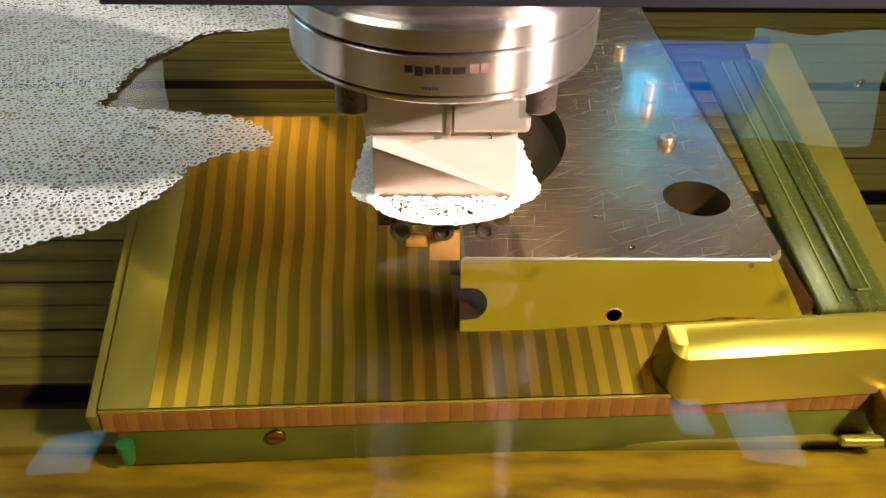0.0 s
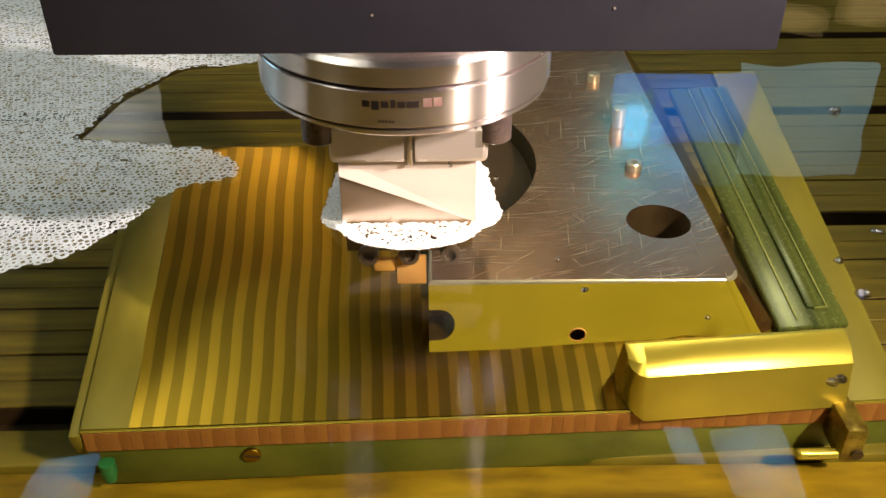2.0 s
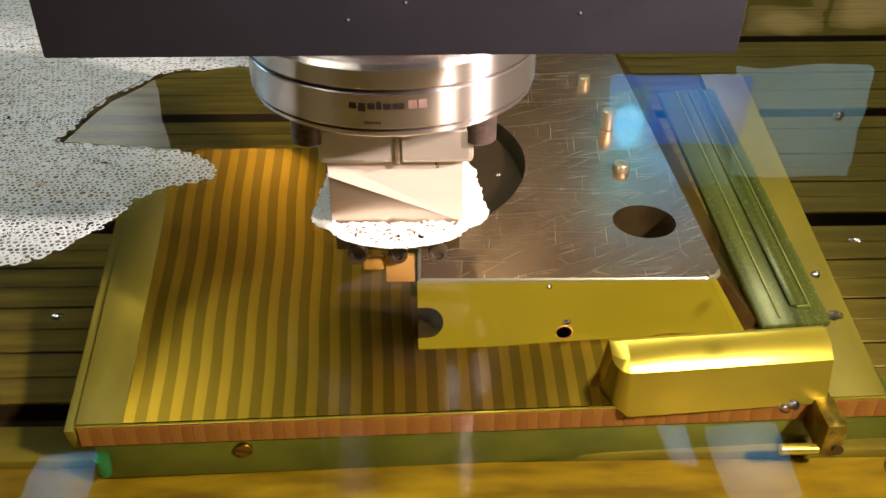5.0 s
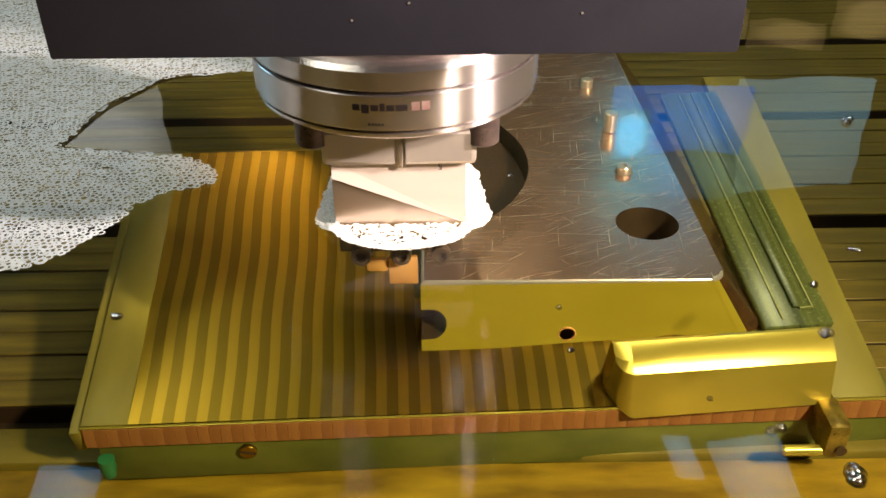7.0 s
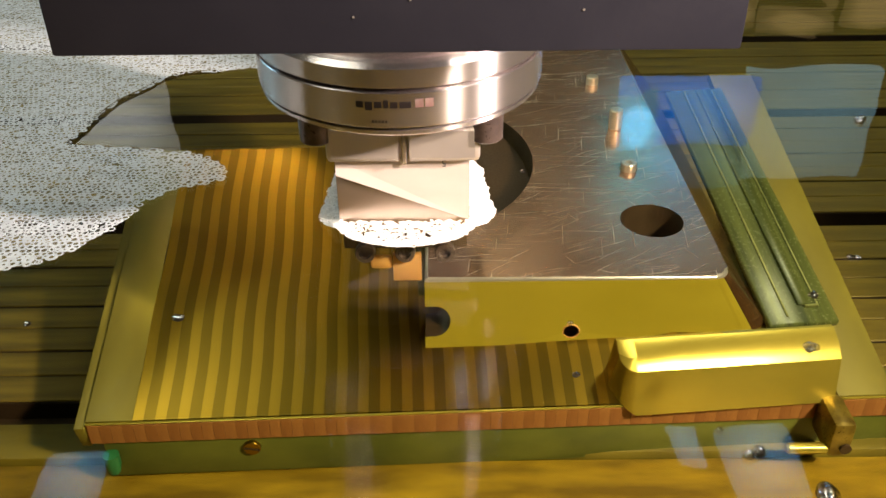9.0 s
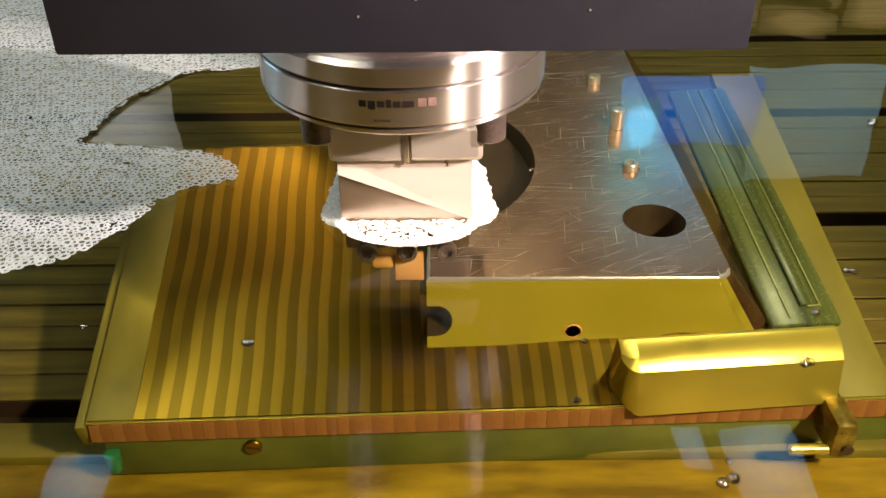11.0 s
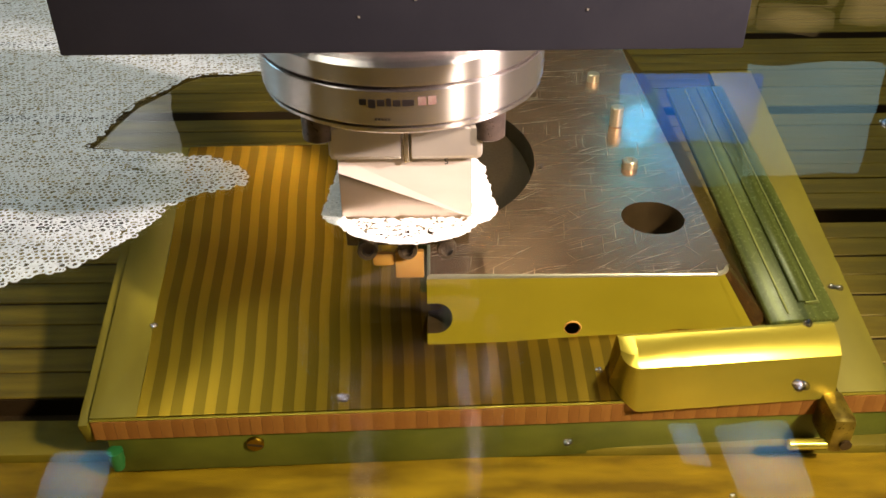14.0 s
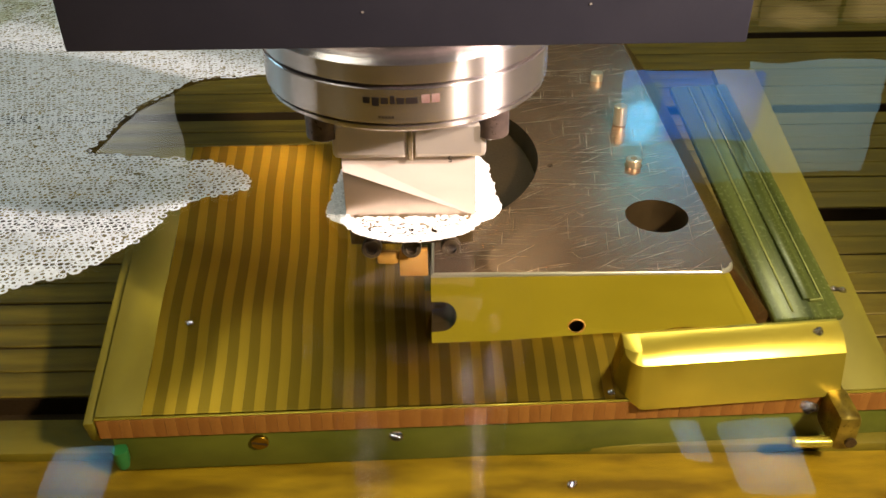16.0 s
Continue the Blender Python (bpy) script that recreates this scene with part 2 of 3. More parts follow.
def foam_mat(name, clear, tone=(0.86, 0.86, 0.84)):
    m, nt, out = node_mat(name)
    b = nt.nodes.new("ShaderNodeBsdfPrincipled")
    b.inputs["Base Color"].default_value = (*tone, 1)
    b.inputs["Roughness"].default_value = 0.12
    b.inputs["IOR"].default_value = 1.4
    tr = nt.nodes.new("ShaderNodeBsdfTransparent")
    mix = nt.nodes.new("ShaderNodeMixShader")
    g = nt.nodes.new("ShaderNodeNewGeometry")
    mr = nt.nodes.new("ShaderNodeMapRange")
    mr.inputs[3].default_value, mr.inputs[4].default_value = clear
    nt.links.new(g.outputs["Random Per Island"], mr.inputs[0])
    nt.links.new(mr.outputs[0], mix.inputs[0])
    nt.links.new(b.outputs[0], mix.inputs[1])
    nt.links.new(tr.outputs[0], mix.inputs[2])
    nt.links.new(mix.outputs[0], out.inputs[0])
    return m


LIQUID = liquid_mat()
FOAM = foam_mat("foam_wall", (0.0, 0.15), (0.60, 0.64, 0.66))
FILM = foam_mat("foam_film", (0.72, 0.97), (0.60, 0.62, 0.62))
FROTH = foam_mat("collar_froth", (0.0, 0.25))


def film_mat(name, tint, rough, least=0.40):
    """Clear skin of a bubble: tinted pass-through with a mirror gloss."""
    m, nt, out = node_mat(name)
    tr = nt.nodes.new("ShaderNodeBsdfTransparent")
    tr.inputs[0].default_value = (*tint, 1)
    gl = nt.nodes.new("ShaderNodeBsdfGlossy")
    gl.inputs["Roughness"].default_value = rough
    mix = nt.nodes.new("ShaderNodeMixShader")
    nt.links.new(gloss_share(nt, least), mix.inputs[0])
    nt.links.new(tr.outputs[0], mix.inputs[1])
    nt.links.new(gl.outputs[0], mix.inputs[2])
    nt.links.new(mix.outputs[0], out.inputs[0])
    return m


BUBBLE = film_mat("clear_bubble", (0.86, 0.84, 0.78), 0.05)
MENISCUS = film_mat("meniscus_shade", (0.42, 0.34, 0.18), 0.3, 0.03)
RIM = film_mat("bubble_rim", (0.22, 0.19, 0.13), 0.2)


# ---- builders ----
def mesh_of(bm, name, angle=24):
    me = bpy.data.meshes.new(name)
    bmesh.ops.recalc_face_normals(bm, faces=bm.faces)
    bm.to_mesh(me)
    bm.free()
    for p in me.polygons:
        p.use_smooth = True
    me.set_sharp_from_angle(angle=radians(angle))
    return me


def part(name, bm, material, parent=None, label="", at=None):
    ob = new(name, mesh_of(bm, name))
    ob.data.materials.append(material)
    if parent:
        ob.parent = parent
    if at:
        ob.location = at
    if label:
        tagged(ob, label)
    return ob


def thing(name, label, category, at=(0, 0, 0), **more):
    return tagged_at(new(name), label, category, at, **more)


def tagged_at(ob, label, category, at, **more):
    ob.location = at
    return tagged(ob, label, category, **more)


def box(x0, x1, y0, y1, z0, z1, bevel=0.0, segments=2, bm=None):
    bm2 = bmesh.new()
    bmesh.ops.create_cube(bm2, size=1, matrix=Matrix.Translation(((x0 + x1) / 2, (y0 + y1) / 2, (z0 + z1) / 2)) @ Matrix.Diagonal((x1 - x0, y1 - y0, z1 - z0, 1)))
    if bevel:
        bmesh.ops.bevel(bm2, geom=bm2.edges[:], offset=bevel, segments=segments, affect="EDGES", profile=0.5)
    return merged(bm, bm2)


def merged(bm, bm2):
    if bm is None:
        return bm2
    me = bpy.data.meshes.new("scratch")
    bm2.to_mesh(me)
    bm2.free()
    bm.from_mesh(me)
    bpy.data.meshes.remove(me)
    return bm


def lathe(profile, n=96, m=Matrix(), bm=None):
    """A body turned about z from (radius, height) pairs, closed at both ends."""
    bm2 = bmesh.new()
    rings = []
    for r, z in profile:
        rings.append([bm2.verts.new(m @ Vector((r * math.cos(2 * math.pi * i / n), r * math.sin(2 * math.pi * i / n), z))) for i in range(n)])
    for a, b in zip(rings, rings[1:]):
        for i in range(n):
            bm2.faces.new((a[i], a[(i + 1) % n], b[(i + 1) % n], b[i]))
    bm2.faces.new(rings[0][::-1])
    bm2.faces.new(rings[-1])
    return merged(bm, bm2)


def prism(outline, z0, z1, bevel=0.0):
    bm = bmesh.new()
    low = [bm.verts.new((x, y, z0)) for x, y in outline]
    high = [bm.verts.new((x, y, z1)) for x, y in outline]
    n = len(outline)
    bm.faces.new(low[::-1])
    top = bm.faces.new(high)
    for i in range(n):
        bm.faces.new((low[i], low[(i + 1) % n], high[(i + 1) % n], high[i]))
    if bevel:
        bmesh.ops.bevel(bm, geom=list(top.edges), offset=bevel, segments=2, affect="EDGES", profile=0.5)
    return bm


def arc(cx, cy, r, a0, a1, n):
    return [(cx + r * math.cos(radians(a0 + (a1 - a0) * i / n)), cy + r * math.sin(radians(a0 + (a1 - a0) * i / n))) for i in range(n + 1)]


def cut(body, cutters):
    """The body's mesh less the cutters' (bmeshes)."""
    for bm in cutters:
        tool = new("tool", mesh_of(bm, "tool"))
        mod = body.modifiers.new("cut", "BOOLEAN")
        mod.operation, mod.object, mod.solver = "DIFFERENCE", tool, "EXACT"
        bpy.context.view_layer.update()
        me = bpy.data.meshes.new_from_object(body.evaluated_get(bpy.context.evaluated_depsgraph_get()))
        body.modifiers.clear()
        body.data = me
        bpy.data.objects.remove(tool)
    for p in body.data.polygons:
        p.use_smooth = True
    body.data.set_sharp_from_angle(angle=radians(20))


def domes(points, radii, squash=0.8, seg=7, rings=3, z=0.0, caps=1):
    """Many small bubble caps in one mesh."""
    a = np.arange(seg) * 2 * np.pi / seg
    unit = [(0, 0, 1)]
    for k in range(1, rings + 1):
        t = k * np.pi / 2 / rings
        unit += [(np.sin(t) * np.cos(q), np.sin(t) * np.sin(q), np.cos(t)) for q in a]
    unit = np.array(unit)
    faces = [(0, 1 + i, 1 + (i + 1) % seg) for i in range(seg)]
    for k in range(rings - 1):
        o = 1 + k * seg
        faces += [(o + i, o + seg + i, o + seg + (i + 1) % seg, o + (i + 1) % seg) for i in range(seg)]
    verts, polys = [], []
    for (x, y), r in zip(points, radii):
        o = len(verts)
        for u in unit:
            verts.append((x + r * u[0], y + r * u[1], z + r * squash * u[2]))
        polys += [tuple(o + i for i in f) for f in faces]
    me = bpy.data.meshes.new("bubbles")
    me.from_pydata(verts, [], polys)
    for k, p in enumerate(me.polygons):
        p.use_smooth = True
        p.material_index = 1 if k % len(faces) < seg * caps else 0
    return me


def cells(points, sizes, pits, heights, seg=8):
    """Foam seen from above: each bubble a rounded wall about a sunken film."""
    a = np.arange(seg) * 2 * np.pi / seg
    verts, polys, mats = [], [], []
    for (x, y), s, pit, h in zip(points, sizes, pits, heights):
        o = len(verts)
        verts.append((x, y, h + 0.01 * s))
        for r, z in ((pit, 0.0), (pit + 0.07, 0.05), (max(pit + 0.14, 0.46), 0.02), (0.62, -0.02)):
            verts += [(x + r * s * c, y + r * s * d, h + z * s) for c, d in zip(np.cos(a), np.sin(a))]
        polys += [(o, o + 1 + i, o + 1 + (i + 1) % seg) for i in range(seg)]
        mats += [1] * seg
        for k in range(3):
            q = o + 1 + k * seg
            polys += [(q + i, q + seg + i, q + seg + (i + 1) % seg, q + (i + 1) % seg) for i in range(seg)]
            mats += [0] * seg
    me = bpy.data.meshes.new("bubbles")
    me.from_pydata(verts, [], polys)
    me.polygons.foreach_set("material_index", mats)
    me.polygons.foreach_set("use_smooth", [True] * len(polys))
    return me


# ---- structure ----
def structure():
    b = part("floor", box(-0.6, 0.6, -0.5, 0.9, TABLE - 0.03, TABLE - 0.012), AMBER)
    tagged(b, "oily amber metal tank floor", "floor", kind="structure")
    # machine table: slabs between T-slots
    edges = [(-0.020, 0.115), (0.128, 0.255), (0.268, 0.40), (0.413, 0.58)]
    for i, (y0, y1) in enumerate(edges):
        # dark core paints the shade between the ribs and on the slot sides
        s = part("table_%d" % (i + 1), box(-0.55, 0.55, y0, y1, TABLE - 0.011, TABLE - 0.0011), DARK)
        tagged(s, "oily machine table slab with planed ribs beside a T-slot, gap shade in its dark core", "machine table", kind="structure")
        n = round((y1 - y0) / 0.017)
        w = (y1 - y0) / n
        rib = mesh_of(box(-0.55, 0.55, 0.0005, w - 0.0007, -0.001, 0, 0.0004, 1), "rib")
        rib.materials.append(TABLEMAT)
        for k in range(n):
            o = new("rib", rib)
            o.parent = s
            o.location = (0, y0 + k * w, TABLE - 0.0004 * (k % 2))
    # dark sheets at the slot bottoms carry the slots' shade
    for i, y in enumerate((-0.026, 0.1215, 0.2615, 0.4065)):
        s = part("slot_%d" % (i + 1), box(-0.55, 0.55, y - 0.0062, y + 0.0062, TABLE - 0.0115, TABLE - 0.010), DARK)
        tagged(s, "bottom of a table T-slot, its shade put into a dark sheet", "slot", kind="structure")
    f = part("table_front", box(-0.55, 0.55, -0.0525, -0.033, TABLE - 0.011, TABLE, 0.0012), OLIVE)
    tagged(f, "olive oily front strip of the machine table", "machine table", kind="structure")
    f = part("table_ledge", box(-0.55, 0.55, -0.40, -0.0535, TABLE - 0.0115, TABLE - 0.0025, 0.0012), AMBER)
    tagged(f, "amber oily ledge in front of the table", "machine table", kind="structure")
    w = new("water", plane_mesh())
    w.data.materials.append(LIQUID)
    w.location = (0, 0.05, LEVEL)
    tagged(w, "clear yellow dielectric liquid with a mirroring surface", "liquid", kind="structure")
    for name, dims in (("wall_north", (-1.2, 1.2, 1.2, 1.25, -0.1, 1.5)), ("wall_south", (-1.2, 1.2, -1.25, -1.2, -0.1, 1.5)),
                       ("wall_east", (1.2, 1.25, -1.2, 1.2, -0.1, 1.5)), ("wall_west", (-1.25, -1.2, -1.2, 1.2, -0.1, 1.5)),
                       ("ceiling", (-1.25, 1.25, -1.25, 1.25, 1.5, 1.55)), ("ground", (-1.25, 1.25, -1.25, 1.25, -0.15, -0.1))):
        o = part(name, box(*dims), WALL)
        tagged(o, "dim brown wall of the machine enclosure", "wall", kind="structure")
    return w


def plane_mesh():
    bm = bmesh.new()
    bmesh.ops.create_grid(bm, x_segments=1, y_segments=1, size=0.62, matrix=Matrix.Translation((0, 0.15, 0)))
    return mesh_of(bm, "water")


# ---- magnetic chuck ----
LEAN = 15.6
EDGE = Matrix.Translation((0, -0.0575, -0.0353)) @ pose(0, 0, 0, 0, 0.92, 2.87)   # along the chuck's front edge
TILT = EDGE @ pose(0, 0, 0, LEAN, 0, 0)                                         # its face leans up to the back


def magnetic_chuck():
    """Its face is built level with its front edge at the origin, then leaned."""
    x0, x1, deep = -0.1183, 0.1885, 0.148
    t = thing("magnetic_chuck", "laminated brass and steel magnetic chuck with copper front edge", "magnetic chuck", (0, 0, 0))

    def leaned(ob, x=0):
        ob.matrix_local = TILT @ Matrix.Translation((x, 0, 0))
        return ob

    def upright(ob):
        ob.matrix_local = EDGE
        return ob
    upright(part("base", box(x0 + 0.004, x1 + 0.012, 0.0015, 0.13, -0.0292, -0.010, 0.001), GREEN, t, "olive green painted base"))
    bar = upright(part("front_bar", box(x0, x1 + 0.012, 0.0004, 0.0028, -0.0098, -0.0008, 0.0003), COPPERDARK, t, "laminated copper-brown front edge"))
    part("edge_line", box(x0, x1 + 0.012, 0.00005, 0.0012, -0.0006, -0.0001, 0.00015), POLISHED, bar, "thin bright worn edge")
    for k, mat in enumerate((COPPER, COPPERDARK)):
        lam = mesh_of(box(-0.00202, 0.00202, 0, 0.0006, -0.0096, -0.0009), "lamella")
        lam.materials.append(mat)
        for i in range(k, 75, 2):
            o = new("lamella", lam)
            o.parent = bar
            o.location = (-0.1155 + i * 0.00415, -0.00004 * (i * 7 % 4), 0)
    leaned(part("core", box(x0, 0.0065, 0.003, deep, -0.02, -0.002), IRON, t))
    leaned(part("core", box(0.0066, x1, 0.003, 0.056, -0.02, -0.002), IRON, t))
    leaned(part("side_rail", box(x0 - 0.0042, x0 - 0.0003, -0.001, deep, -0.014, -0.0012, 0.0005), MARGIN, t, "worn brass side rail"))
    leaned(part("margin", box(x0, -0.1012, 0.0013, deep, -0.0018, 0, 0.0002), MARGIN, t, "plain olive-brass border"))
    leaned(part("margin", box(0.1660, x1, 0.0013, 0.20, -0.0040, 0, 0.0002), MARGIN, t, "plain olive-brass border"))
    pitch = 0.0083

    def strip_mesh(depth, wide, drop):
        """A long strip whose sides waver a little."""
        bm = bmesh.new()
        rows = []
        for k in range(25):
            y = 0.0013 + (depth - 0.0013) * k / 24
            x = 0.0004 * math.sin(y * 95) * min(1, y * 30)
            rows.append([bm.verts.new((x + dx, y, z)) for dx, z in ((-wide, -0.0018), (-wide, -drop), (wide, -drop), (wide, -0.0018))])
        for a, b in zip(rows, rows[1:]):
            for k in range(3):
                bm.faces.new((a[k], a[k + 1], b[k + 1], b[k]))
        bm.faces.new(rows[0][::-1])
        bm.faces.new(rows[-1])
        me = mesh_of(bm, "pole_strip")
        me.polygons.foreach_set("use_smooth", [False] * len(me.polygons))
        return me
    kinds = {}
    for far in (0, 1):
        for odd in (0, 1):
            me = strip_mesh(deep if far else 0.056, 0.0023 if odd else 0.00198, 0.00005 if odd else 0.0)
            me.materials.append(IRON if odd else BRASS)
            kinds[far, odd] = me
    for i in range(64):
        x = -0.0992 + i * pitch / 2
        o = new("pole_strip", kinds[int(x < 0.004), i % 2])
        o.parent = t
        leaned(o, x)
    s = part("screw", lathe([(0.0034, 0), (0.0034, 0.0012), (0.003, 0.0016)], 24, pose(0, 0, 0, 90, 0, 0)), BRASS, t, "slotted brass screw")
    s.matrix_local = EDGE @ Matrix.Translation((-0.0590, 0.0016, -0.0155))
    # uncut head: a dark bar paints the slot's shade
    part("slot", box(-0.0030, 0.0030, -0.0018, -0.00155, -0.0005, 0.0005), DARK, s).matrix_local = pose(0, 0, 0, 0, 12, 0)
    g = part("green_lug", lathe([(0.0022, 0), (0.003, 0.004), (0.003, 0.009)], 20), surface("green_plastic", (0.02, 0.16, 0.05), (0.02, 0.12, 0.04), (90, 90, 90)), t, "green plastic lug")
    g.matrix_local = EDGE @ Matrix.Translation((x0 + 0.007, -0.001, -0.0235))


# ---- workpiece ----
def foot(x, z):
    """How far the plate's front face stands out at this height."""
    return max(0.0, -z - 0.0012) / 0.028 * (-0.0087 + 0.0099 * (x - 0.007) / 0.119)


def workpiece():
    x0, x1, y0, y1, h = 0.007, 0.126, -0.0205, 0.25, 0.0365
    cx, cy, r = -0.019, 0.08, 0.077
    HOLE = -0.0240
    a = math.degrees(math.acos((x0 - cx) / r))
    out = [(x0, y0)] + arc(x1 - 0.006, y0 + 0.006, 0.006, -90, 0, 8) + [(x1, y1), (x0, y1)] + arc(cx, cy, r, a, -a, 40)
    p = part("workpiece", prism(out, -h, 0, 0.0014), STEEL)
    cut(p, [lathe([(0.0133, -0.05), (0.0133, 0.01)], 64, Matrix.Translation((0.1035, 0.021, 0))),
            lathe([(0.0042, -0.05), (0.0042, 0.01)], 32, Matrix.Translation((0.102, 0.067, 0))),
            lathe([(0.0030, -0.02), (0.0030, 0.02)], 32, pose(0.065, y0, HOLE, 90, 0, 0)),
            slot_cutter(x0, y0)])
    p.data.materials.append(STEEL) if not p.data.materials else None
    p.data.materials.append(SIDETINT)
    p.data.materials.append(BROWNDARK)
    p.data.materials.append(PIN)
    p.data.materials.append(FLANKBROWN)
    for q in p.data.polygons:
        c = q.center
        # bore and slot walls take a darker brown in place of shade
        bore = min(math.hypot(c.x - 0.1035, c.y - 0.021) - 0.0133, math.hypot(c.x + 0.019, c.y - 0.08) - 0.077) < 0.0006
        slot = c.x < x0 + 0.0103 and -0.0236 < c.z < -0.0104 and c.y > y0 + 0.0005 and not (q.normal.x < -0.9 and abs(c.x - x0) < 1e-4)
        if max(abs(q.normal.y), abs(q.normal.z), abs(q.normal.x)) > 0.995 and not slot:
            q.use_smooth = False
        # upright sides take the liquid's painted yellow, the top stays steel
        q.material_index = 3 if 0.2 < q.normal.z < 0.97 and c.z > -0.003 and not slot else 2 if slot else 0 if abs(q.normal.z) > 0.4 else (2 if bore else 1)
        # right flank: its brown reflection comes from the colour
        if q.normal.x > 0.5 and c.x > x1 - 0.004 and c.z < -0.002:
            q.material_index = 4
    # the sides spread a little towards the foot
    for v in p.data.vertices:
        k = max(0.0, -v.co.z - 0.0012) / 0.028
        if v.co.y < -0.014:
            v.co.y += foot(v.co.x, v.co.z)
        if v.co.x > x1 - 0.007 and k:
            v.co.x += k * (0.0139 + 0.008 * min(1, max(0, (v.co.y - y0) / 0.006)))
    tagged(p, "scratched ground steel plate with bored holes, under the liquid", "workpiece")
    part("rim", lathe([(0.0029, 0), (0.0031, 0.0005), (0.0034, 0.0005), (0.0037, 0)], 32, pose(0.065, y0 + 0.0001 + foot(0.065, HOLE), HOLE, 90, 0, 0)), COPPERTIP, p, "coppery stained rim of the front hole")
    part("liner", lathe([(0.0030, 0), (0.0030, 0.006)], 32, pose(0.065, y0 + 0.009 + foot(0.065, HOLE), HOLE, 90, 0, 0)), COPPERTIP, p, "coppery hole bottom")
    # added dark disc: the deep hole's shade as colour
    part("hole_shade", lathe([(0.0131, -0.0005), (0.0131, 0)], 48, Matrix.Translation((0.1035, 0.021, -0.022))), DARK, p, "added dark disc that carries the large hole's shade")
    part("stud", lathe([(0.0036, -0.012), (0.0036, 0.0030), (0.0032, 0.0036), (0.0016, 0.0036), (0.0013, 0.0012)], 32, Matrix.Translation((0.102, 0.067, 0))), PIN, p, "bright steel stud in the small hole")
    # added dark sheet across the bore, the shade of its depth
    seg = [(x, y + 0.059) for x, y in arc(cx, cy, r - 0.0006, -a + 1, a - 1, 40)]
    fl = part("bore_shade", prism(seg, 0.0003, 0.0012), DARK, p, "added dark brown sheet that carries the large bore's shade")
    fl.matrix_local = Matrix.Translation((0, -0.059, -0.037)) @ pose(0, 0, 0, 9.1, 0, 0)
    d = tagged(part("dowel_pin", lathe([(0.0028, 0), (0.0034, 0.0006), (0.0034, 0.0100), (0.0028, 0.0106)], 32, Matrix.Translation((0.103, 0.111, 0))), PIN), "short polished steel dowel pin standing on the plate", "dowel pin", "pins on the plate")
    copy_thing(d, Matrix.Translation((-0.003, 0.058, -0.006)))


def slot_cutter(x0, y0):
    bm = bmesh.new()
    prof = [(x0 - 0.01, -0.011), *[(x0 + 0.004 + 0.006 * math.cos(radians(t)), -0.017 + 0.006 * math.sin(radians(t))) for t in range(90, -91, -12)], (x0 - 0.01, -0.023)]
    f = [bm.verts.new((x, y0 - 0.01, z)) for x, z in prof]
    b = [bm.verts.new((x, y0 + 0.02, z)) for x, z in prof]
    bm.faces.new(f)
    bm.faces.new(b[::-1])
    for i in range(len(prof)):
        j = (i + 1) % len(prof)
        bm.faces.new((f[i], f[j], b[j], b[i]))
    return bm


def stop_bar():
    """A bar along x with a steep front, a wide chamfer above it and a rounded front corner; its foot starts at the origin."""
    bm = bmesh.new()
    rows = []
    for i in range(13):
        k = min(i, 8) / 8
        a, far = radians(180 + 90 * k), max(0, i - 8) / 4 * 0.0775
        c, d, q, vc = 0.0080 + far, 0.0065, 0.0065 - 0.0055 * k ** 0.7, 0.0150
        sx, sy = math.cos(a), math.sin(a)
        rows.append([(c + (d + 0.0012) * sx, vc + (d + 0.0085 * k) * sy, 0), (c + d * sx, vc + d * sy, 0.0192 - 0.0026 * k ** 0.7),
                     (c + q * sx, vc + q * sy, 0.0198), (c + d * sx, 0.0205, 0.0207), (c + d * sx, 0.0220, 0.0200), (c + d * sx, 0.0225, 0)])
    vs = [[bm.verts.new(p) for p in r] for r in rows]
    for a, b in zip(vs, vs[1:]):
        for k in range(5):
            bm.faces.new((a[k], b[k], b[k + 1], a[k + 1]))
    bm.faces.new(vs[0][::-1])
    bm.faces.new(vs[-1])
    bmesh.ops.bevel(bm, geom=[e for e in bm.edges if e.calc_face_angle(0) > radians(18)], offset=0.0004, segments=2, affect="EDGES", profile=0.5)
    return bm


